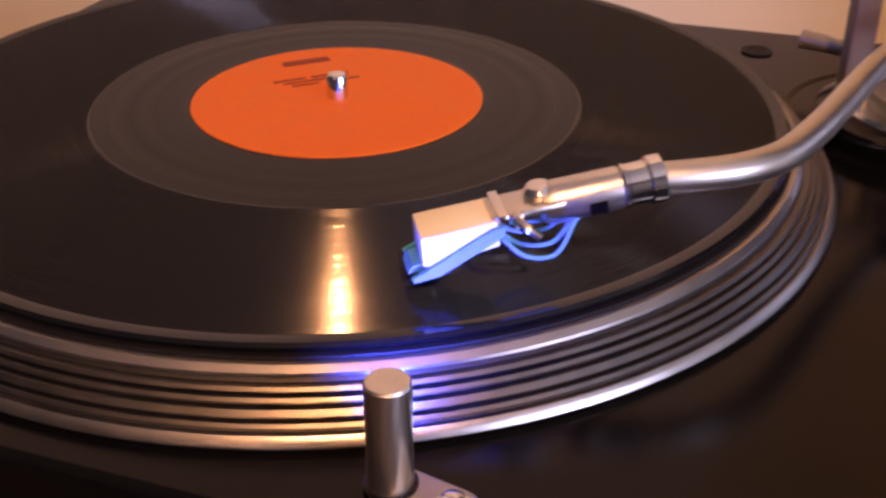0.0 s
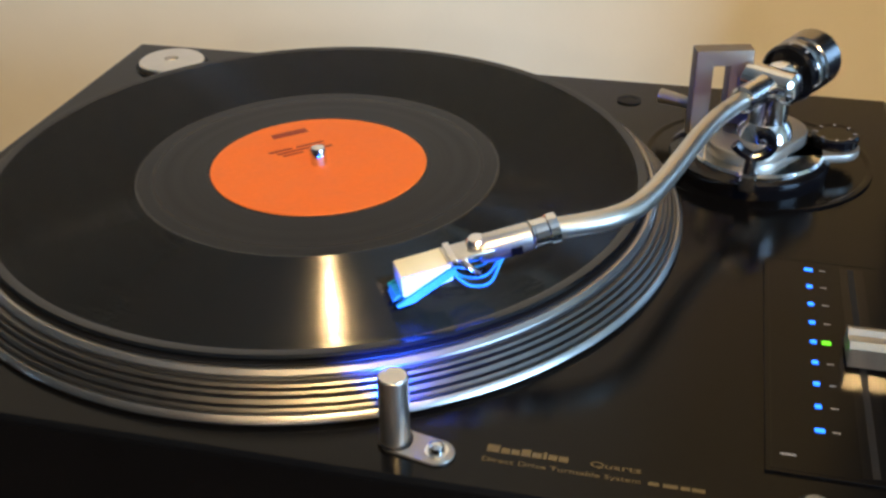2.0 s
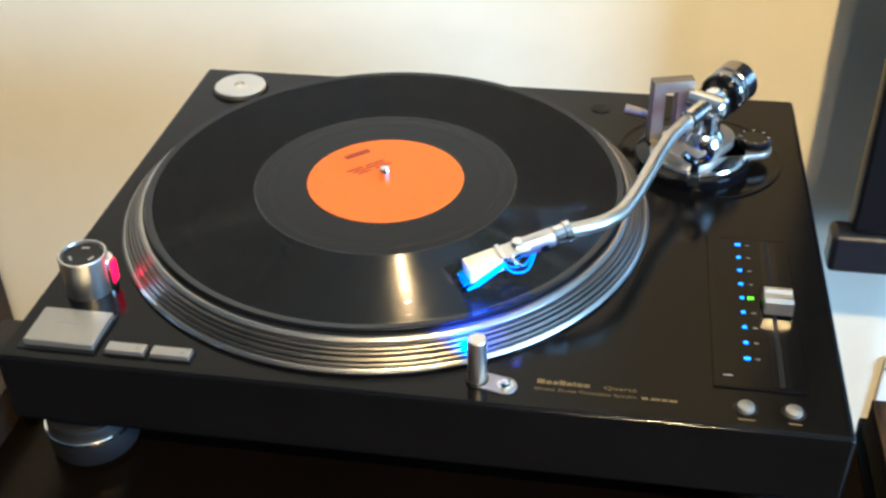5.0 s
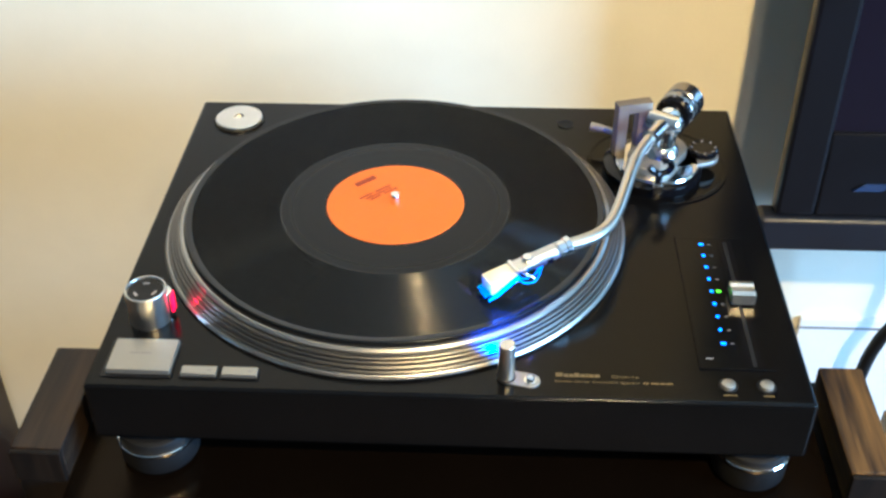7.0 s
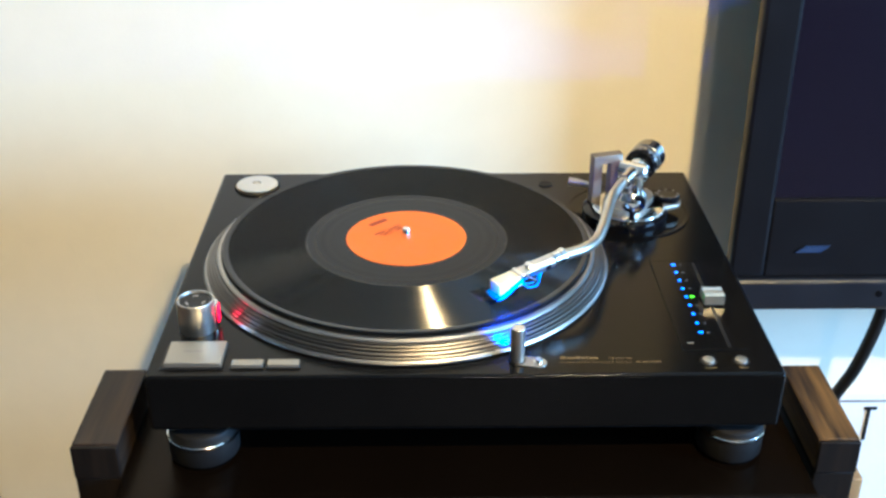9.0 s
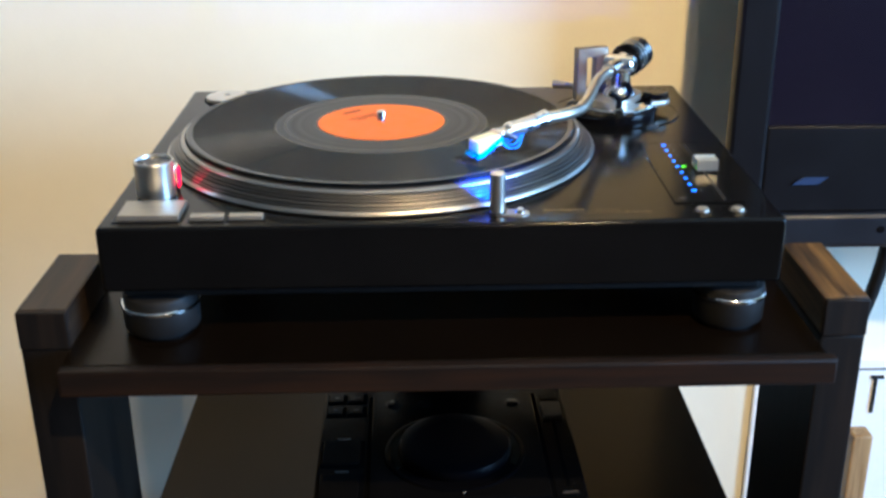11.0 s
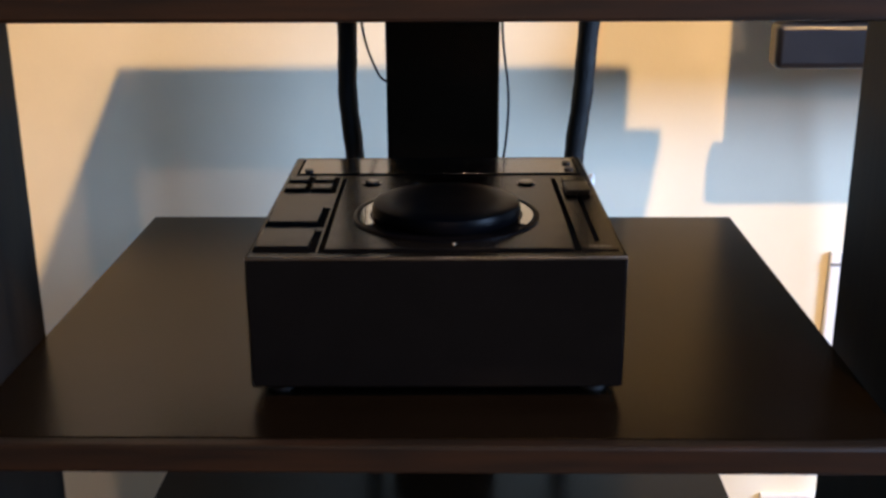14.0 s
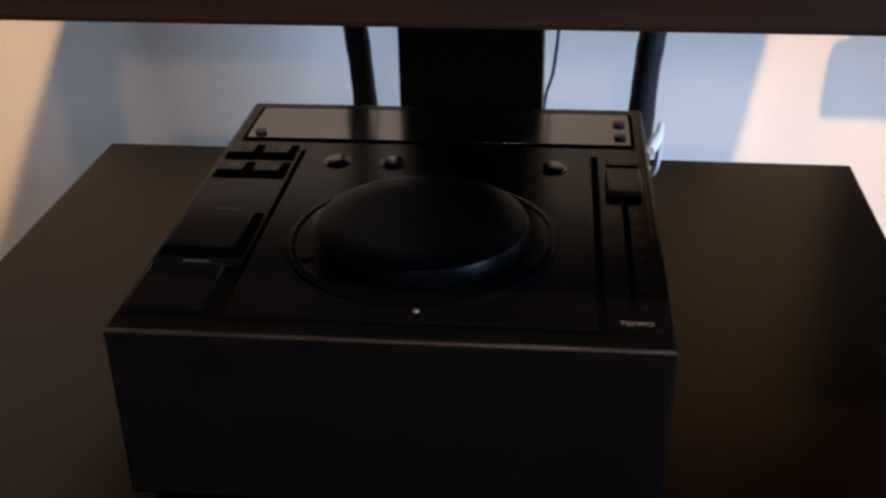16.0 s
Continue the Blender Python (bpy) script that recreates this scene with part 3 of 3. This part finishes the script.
part("mount_plate", prism(stadium(PX - 0.008, PY - 0.008, PX + 0.002, PY + 0.008, 0.0190, 20), 0.0112, 0.0175, 0.001), SATIN, arm, "silver mounting plate")
part("skating_arm", prism(stadium(PX + 0.008, PY - 0.002, 0.4170, 0.2640, 0.0125, 16), 0.0075, 0.0118, 0.001), SATIN, arm, "silver anti-skating arm")
part("skating_knob", lathe(((0.0112, 0.0118), (0.0112, 0.0162), (0.0102, 0.0172), (0.0080, 0.0168), (0, 0.0168)), (0.4175, 0.2660, 0), 40), GLOSS, arm, "black anti-skating dial")
for a in range(8):
    print_bar(arm, -0.0006, 0.0082, 0.0172, 0.0012, 0.0018, 45 * a, GREYINK, 0.4175, 0.2660)
part("cue_lever", rod(((0.352, 0.283, 0.0165), (0.346, 0.287, 0.0175), (0.339, 0.290, 0.018), (0.331, 0.293, 0.018)), lambda u: 0.0024 + 0.0014 * u, 12), SATIN, arm, "silver cue lever")
part("pivot_column", lathe(((0.0140, 0.0175), (0.0125, 0.0220), (0.0100, 0.0250), (0.0095, 0.0380), (0, 0.0380)), (PX, PY, 0), 40), CHROME, arm, "chrome pivot column")
yoke = prism([(-0.0228, 0.0112), (-0.0140, 0.0112), (-0.0140, 0.0480), (-0.0060, 0.0480), (-0.0060, 0.0112), (0.0050, 0.0112), (0.0050, 0.0560), (-0.0228, 0.0560)], -0.0050, 0.0050, 0.0010)
bmesh.ops.transform(yoke, matrix=pose(PX - 0.015, PY + 0.012, 0, 0, 0, 16) @ Matrix(((1, 0, 0, 0), (0, 0, 1, 0), (0, 1, 0, 0), (0, 0, 0, 1))), verts=yoke.verts[:])
bmesh.ops.recalc_face_normals(yoke, faces=yoke.faces[:])
part("bearing_yoke", yoke, YOKE, arm, "square brown-grey metal bearing yoke")
part("bearing_housing", lathe(((0.0060, -0.0135), (0.0078, -0.0120), (0.0078, 0.0120), (0.0060, 0.0135), (0.0040, 0.0142), (0, 0.0142)), (PX, PY + 0.001, 0.0430), 32, (0.86, -0.51, 0)), CHROME, arm, "chrome bearing housing")
way = Vector((0.52, 0.854, 0.03)).normalized()
tube = part("arm_tube", rod(((0.3022, 0.1022, 0.0408), (0.3132, 0.1076, 0.0412), (0.3232, 0.1147, 0.0412), (0.3325, 0.1275, 0.0408), (0.3400, 0.1470, 0.0414), (0.3465, 0.1700, 0.0418), (0.3530, 0.1940, 0.0421), (0.3605, 0.2160, 0.0424), (0.3720, 0.2390, 0.0428), (PX, PY, 0.0432)), 0.0043, 20, 8), TUBE, arm, "S-shaped satin silver arm tube")
part("tube_sleeve", lathe(((0.0050, 0), (0.0064, 0.001), (0.0064, 0.020), (0.0050, 0.021)), (0.3700, 0.2352, 0.0427), 28, way), CHROME, tube, "bright sleeve at the pivot")
tail = Vector((0.50, 0.864, 0.05)).normalized()
rear = Vector((PX, PY, 0.0425)) + tail * 0.005
part("rear_stub", lathe(((0.0070, 0), (0.0085, 0.003), (0.0085, 0.012), (0.0070, 0.014), (0.0070, 0.020)), rear, 28, tail), CHROME, arm)
weight = part("counterweight", lathe(((0.0060, 0.0150), (0.0136, 0.0150), (0.0145, 0.0165), (0.0145, 0.0200), (0.0138, 0.0210), (0.0138, 0.0225), (0.0147, 0.0235), (0.0147, 0.0360), (0.0136, 0.0374), (0.0085, 0.0374), (0.0075, 0.0366), (0, 0.0366)), rear, 56, tail), DARKCHROME, arm, "dark polished counterweight")
part("weight_dial", lathe(((0.0070, 0.0090), (0.0132, 0.0095), (0.0144, 0.0110), (0.0144, 0.0148), (0.0070, 0.0148)), rear, 56, tail), GLOSS, weight, "black numbered weight dial")
for a in range(10):
    bm = box(-0.0006, 0.0006, -0.0002, 0.0002, -0.0013, 0.0013)
    turn = Vector((0, 0, 1)).rotation_difference(tail).to_matrix().to_4x4()
    bmesh.ops.transform(bm, matrix=Matrix.Translation(rear + tail * 0.0130) @ turn @ pose(0, 0, 0, 0, 0, 36 * a) @ Matrix.Translation((0, 0.0144, 0)), verts=bm.verts[:])
    part("dial_mark", bm, GREYINK, weight)
part("rest_block", box(0.3725, 0.3805, 0.2105, 0.2175, 0.0080, 0.0170, 0.0012), CHROME, arm, "chrome arm rest block")
part("arm_rest", joined(rod(((0.3765, 0.2145, 0.0165), (0.3765, 0.2150, 0.0240), (0.3720, 0.2150, 0.0270), (0.3690, 0.2150, 0.0300)), 0.0026, 10), rod(((0.3765, 0.2150, 0.0240), (0.3830, 0.2165, 0.0260), (0.3855, 0.2170, 0.0310), (0.3820, 0.2165, 0.0360), (0.3780, 0.2160, 0.0350)), 0.0026, 10)), GLOSS, arm, "curved black arm rest clip")

# headshell and cartridge, built along its own axis: u towards the tip, v to its side, w up
HU = Vector((-0.868, -0.485, -0.150)).normalized()
HV = Vector((0.485, -0.868, 0)).normalized()
HW = HV.cross(HU) * -1
if HW.z < 0:
    HW = -HW
HM = Matrix((( HU.x, HV.x, HW.x, 0.3022), (HU.y, HV.y, HW.y, 0.1022), (HU.z, HV.z, HW.z, 0.0408), (0, 0, 0, 1)))


def placed(bm):
    bmesh.ops.transform(bm, matrix=HM, verts=bm.verts[:])
    bmesh.ops.recalc_face_normals(bm, faces=bm.faces[:])
    return bm


X = (1, 0, 0)
shell = part("headshell", placed(joined(lathe(((0.0048, 0.0085), (0.0054, 0.0090), (0.0056, 0.0260), (0.0046, 0.0290), (0.0030, 0.0292)), (0, 0, 0), 32, X), box(0.024, 0.0425, -0.0058, 0.0058, 0.0004, 0.0024, 0.0006))), SILVER, arm, "silver headshell")
part("locking_collar", placed(lathe(((0.0046, -0.0025), (0.0062, -0.0020), (0.0062, 0.0015), (0.0054, 0.0020), (0.0054, 0.0070), (0.0058, 0.0075), (0.0058, 0.0082), (0.0046, 0.0084)), (0, 0, 0), 36, X)), CHROME, tube, "chrome locking collar")
part("fixing_nut", placed(lathe(((0.0040, 0.0022), (0.0042, 0.0038), (0.0030, 0.0052), (0, 0.0056)), (0.0290, -0.0010, 0), 24)), CHROME, shell, "round fixing nut")
part("finger_lift", placed(rod(((0.036, 0.0056, 0.0016), (0.0365, 0.0082, 0.0014), (0.0350, 0.0105, 0.0000), (0.0325, 0.0118, -0.0022)), 0.0014, 10)), CHROME, shell, "curved finger lift")
part("clamp_bar", placed(box(0.0385, 0.0412, -0.0072, 0.0072, 0.0006, 0.0030, 0.0005)), CHROME, shell)
body = prism([(0.0415, 0.0018), (0.0605, 0.0018), (0.0612, -0.0062), (0.0585, -0.0068), (0.0415, -0.0052)], -0.0068, 0.0068, 0.0)
swap = Matrix(((1, 0, 0, 0), (0, 0, 1, 0), (0, 1, 0, 0), (0, 0, 0, 1)))
bmesh.ops.transform(body, matrix=swap, verts=body.verts[:])
bmesh.ops.bevel(body, geom=body.edges[:], offset=0.0005, segments=2, affect="EDGES", profile=0.5)
cart = part("cartridge", placed(body), CREAM, shell, "cream white cartridge body")
wedge = prism([(0.0650, -0.0086), (0.0635, -0.0066), (0.0560, -0.0066), (0.0500, -0.0060), (0.0560, -0.0092)], -0.0042, 0.0042)
bmesh.ops.transform(wedge, matrix=swap, verts=wedge.verts[:])
part("stylus_holder", placed(wedge), BLUEPART, cart, "blue plastic stylus holder")
for v in (-0.0080, 0.0068):
    arm_bar = prism([(0.0400, 0.0004), (0.0430, 0.0004), (0.0590, -0.0062), (0.0645, -0.0082), (0.0640, -0.0094), (0.0575, -0.0090), (0.0400, -0.0018)], v, v + 0.0012)
    bmesh.ops.transform(arm_bar, matrix=swap, verts=arm_bar.verts[:])
    part("guard_arm", placed(arm_bar), BLUEPART, cart, "slanting blue stylus guard arm")
part("stylus", placed(rod(((0.0540, 0, -0.0072), (0.0585, 0, -0.0096), (0.0588, 0, -0.0136)), 0.0005, 8)), CHROME, cart)
for v, sag in ((0.0020, -0.0080), (0.0038, -0.0098), (-0.0020, -0.0075), (-0.0038, -0.0065)):
    part("lead_wire", placed(rod(((0.0420, v, -0.0020), (0.0360, v * 1.5, sag), (0.0280, v * 1.6, sag - 0.0015), (0.0220, v, -0.0050), (0.0190, v * 0.6, -0.0028)), 0.0006, 8)), BLUEPART, shell, "thin blue lead wire")
part("signal_port", placed(box(0.0135, 0.0180, 0.0048, 0.0058, -0.0030, 0.0002)), GLOSS, shell)

# ---- the CD player ----
cd = thing("cd_player", (0.230, 0.133, -0.320), "black table-top disc player with a jog dial, switched off", "disc player")
CT = -0.2352
part("case", box(0.1252, 0.3350, 0.0170, 0.2500, -0.3130, CT, 0.0018, 2), PANEL, cd)
# thin bright strip stands in for light caught by the front bevel
part("edge_highlight", box(0.1260, 0.3343, 0.0166, 0.0180, CT - 0.0014, CT + 0.0003, 0.0005), EDGE_GLINT, cd, "pale strip added for the highlight along the front edge")
part("base_plate", box(0.131, 0.330, 0.028, 0.244, -0.3170, -0.3129), PLASTIC, cd)
for x in (0.140, 0.320):
    for y in (0.036, 0.232):
        part("rubber_foot", lathe(((0.008, -0.3200), (0.008, -0.3172)), (x, y, 0), 20), RUBBER, cd)
part("display_groove", box(0.1315, 0.3290, 0.1965, 0.2415, CT + 0.0001, CT + 0.0005), WELL_SHADE, cd)
part("display_window", box(0.1335, 0.3270, 0.1985, 0.2395, CT + 0.0004, CT + 0.0010, 0.0003), DISPLAY, cd, "glossy dark display window")
for x, y in ((0.1395, 0.2050), (0.3220, 0.2250), (0.3220, 0.2080)):
    part("small_button", lathe(((0.0032, 0.0010), (0.0030, 0.0024), (0, 0.0026)), (x, y, CT), 20), PLASTIC, cd)
# black plates reach right and below the buttons as their shading
for y in (0.1560, 0.1770):
    for x in (0.1295, 0.1470):
        b = part("search_button", box(x, x + 0.0130, y, y + 0.0120, CT + 0.0003, CT + 0.0020, 0.0006), PANEL, cd, "small square search button")
        part("button_well", box(x - 0.0008, x + 0.0160, y - 0.0042, y + 0.0130, CT + 0.0001, CT + 0.0005), WELL_SHADE, cd)
        print_bar(b, x + 0.0050, y + 0.0050, CT + 0.0020, 0.0040, 0.0016, 0, FAINTINK)
for y in (0.0310, 0.0790):
    b = part("play_button", box(0.1290, 0.1595, y, y + 0.0340, CT + 0.0003, CT + 0.0022, 0.0007), PANEL, cd, "large square black button")
    part("button_well", box(0.1280, 0.1632, y - 0.0040, y + 0.0350, CT + 0.0001, CT + 0.0005), WELL_SHADE, cd)
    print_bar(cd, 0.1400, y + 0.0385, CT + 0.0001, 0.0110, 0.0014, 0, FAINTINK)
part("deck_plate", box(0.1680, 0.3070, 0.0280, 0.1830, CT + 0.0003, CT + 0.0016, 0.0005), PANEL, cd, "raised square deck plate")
# flat black plate gives the gap round the deck its shade
part("deck_groove", box(0.1648, 0.3102, 0.0262, 0.1848, CT + 0.0001, CT + 0.0005), WELL_SHADE, cd)
JX, JY, JZ = 0.2358, 0.0930, CT + 0.0016
jog = part("jog_ring", lathe(((0.0562, 0), (0.0562, 0.0010), (0.0545, 0.0014), (0.0532, 0.0004), (0.0525, 0.0002), (0, 0.0002)), (JX, JY, JZ), 96), DIAL, cd, "black jog ring")
for side in (8, 172):
    arc = [(JX + r * math.cos(radians(side + a)), JY + r * math.sin(radians(side + a))) for r, span in ((0.0526, range(-34, 35, 4)), (0.0462, range(34, -35, -4))) for a in span]
    part("jog_inlay", prism(arc, JZ + 0.0003, JZ + 0.0010), INLAY, jog, "pale crescent beside the dial")
part("jog_dial", lathe(((0.0435, 0.0003), (0.0447, 0.0020), (0.0450, 0.0060), (0.0437, 0.0088), (0.0400, 0.0100), (0.0300, 0.0098), (0, 0.0092)), (JX, JY, JZ), 96), DIAL, jog, "round black jog dial")
for x, y in ((0.1860, 0.1690), (0.2130, 0.1690), (0.2890, 0.1670)):
    part("effect_button", lathe(((0.0066, 0.0016), (0.0066, 0.0022), (0.0052, 0.0022), (0.0050, 0.0032), (0, 0.0038)), (x, y, CT), 28), GLOSS, cd, "small round effect button")
part("disc_lamp", lathe(((0.0012, 0.0016), (0.0010, 0.0022), (0, 0.0023)), (0.2400, 0.0350, CT), 12), YOKE, cd)
tempo = part("tempo_panel", box(0.3105, 0.3315, 0.0280, 0.1830, CT + 0.0002, CT + 0.0008, 0.0003), PANEL, cd, "black tempo slider panel")
part("tempo_slot", box(0.3196, 0.3224, 0.0420, 0.1600, CT + 0.0008, CT + 0.0010), WELL_SHADE, tempo)
part("tempo_slider", box(0.3130, 0.3292, 0.1380, 0.1640, CT + 0.0010, CT + 0.0045, 0.0012), PLASTIC, tempo, "black tempo slider")
part("tempo_button", box(0.3140, 0.3285, 0.1700, 0.1800, CT + 0.0008, CT + 0.0030, 0.0005), PANEL, tempo)
writing("print", "TEMPO", FAINTINK, 0.3150, 0.0320, CT + 0.0008, 0.0030, 0.0125, tempo)
for k in range(9):
    print_bar(tempo, 0.3245, 0.0450 + 0.0130 * k, CT + 0.0008, 0.0022, 0.0004, 0, PLASTIC)
cd.rotation_euler.z = radians(0.9)
solid("audio_plug", joined(lathe(((0.0022, 0), (0.0032, 0.004), (0.0032, 0.018), (0.0020, 0.026)), (0.3395, 0.2530, -0.2590), 20, (0.25, 1, 0)), rod(((0.3455, 0.2780, -0.2590), (0.348, 0.300, -0.264), (0.350, 0.330, -0.300), (0.348, 0.350, -0.3165), (0.345, 0.376, -0.3172)), 0.0019, 8)), WHITE, "white audio plug at the back of the disc player", "plug")

# ---- the television ----
tv = thing("television", (0.95, 0.43, -0.197), "large dark flat television with a switched-off screen", "television")
part("body", box(0.560, 1.43, 0.442, 0.480, -0.150, 0.610, 0.008), TVSIDE, tv, "grey-black cabinet")
part("bezel", joined(box(0.531, 0.571, 0.422, 0.442, -0.158, 0.640, 0.005), box(1.41, 1.462, 0.422, 0.442, -0.158, 0.640, 0.005), box(0.570, 1.411, 0.423, 0.442, -0.158, -0.063, 0.003), box(0.570, 1.411, 0.423, 0.442, 0.590, 0.640, 0.003)), TVBODY, tv)
part("screen", box(0.569, 1.413, 0.428, 0.440, -0.066, 0.592), SCREEN, tv, "dark switched-off screen")
part("lower_strip", box(0.517, 1.470, 0.417, 0.446, -0.198, -0.1585, 0.006, 3), TVSTRIP, tv, "slate grey lower speaker strip")
part("badge", prism([(0.600, -0.126), (0.628, -0.126), (0.638, -0.118), (0.612, -0.118)], -0.4225, -0.4205), BADGE, tv, "small blue-grey badge", at=(0, 0, 0)).data.transform(Matrix(((1, 0, 0, 0), (0, 0, -1, 0), (0, 1, 0, 0), (0, 0, 0, 1))))
part("sensor_dot", lathe(((0.0040, -0.0006), (0.0040, 0.0010), (0, 0.0012)), (0.700, 0.417, -0.176), 16, (0, -1, 0)), GLOSS, tv)
part("wall_bracket", box(0.85, 1.10, 0.480, WY, 0.10, 0.40, 0.002), TVBODY, tv)
solid("power_cable", rod(((0.72, 0.44, -0.180), (0.722, 0.45, -0.23), (0.715, 0.47, -0.31), (0.700, 0.49, -0.38), (0.695, 0.50, -0.46), (0.70, 0.50, -0.60), (0.72, 0.50, FLOOR + 0.008)), 0.0075, 12, 10), RUBBER, "thick black power cable hanging below the television", "cable")

# ---- round the rack ----
socket = thing("socket_box", (0.80, WY, -0.60), "long white wall trunking with a socket", "socket box")
part("trunking", box(0.635, 1.30, 0.569, WY, -0.66, -0.415, 0.003), WHITE, socket)
part("seam", box(0.635, 1.30, 0.5675, 0.5692, -0.4300, -0.4270), GREYINK, socket)
part("socket_frame", joined(box(0.784, 0.800, 0.5665, 0.5695, -0.4420, -0.4380), box(0.788, 0.792, 0.5665, 0.5695, -0.492, -0.4420)), RUBBER, socket)
solid("wooden_board", box(0.698, 0.721, 0.400, 0.424, FLOOR, -0.422, 0.003), OAK, "narrow pale wooden board standing below the television", "board")
cabinet = thing("side_cabinet", (-0.57, 0.49, FLOOR), "dark maroon cabinet standing by the wall", "cabinet")
part("body", box(-0.75, -0.392, 0.432, 0.563, FLOOR, -0.03, 0.003), MAROON, cabinet)
part("top", box(-0.755, -0.390, 0.429, 0.563, -0.0298, -0.01, 0.003), MAROON, cabinet)
outlet = thing("wall_socket", (0.622, WY, -0.776), "white wall socket low on the cream wall", "socket")
part("socket_plate", box(0.585, 0.660, 0.5690, WY, -0.776, -0.706, 0.002), WHITE, outlet)
solid("power_plug", joined(lathe(((0.0185, 0), (0.0215, 0.003), (0.0220, 0.016), (0.0195, 0.026), (0.0110, 0.031), (0, 0.032)), (0.6120, 0.5685, -0.7370), 32, (0, -1, 0)), rod(((0.6120, 0.5400, -0.7370), (0.612, 0.528, -0.748), (0.613, 0.527, -0.765), (0.618, 0.535, FLOOR + 0.004), (0.640, 0.545, FLOOR + 0.004)), 0.0034, 8)), GLOSS, "round black power plug in the wall socket", "plug")
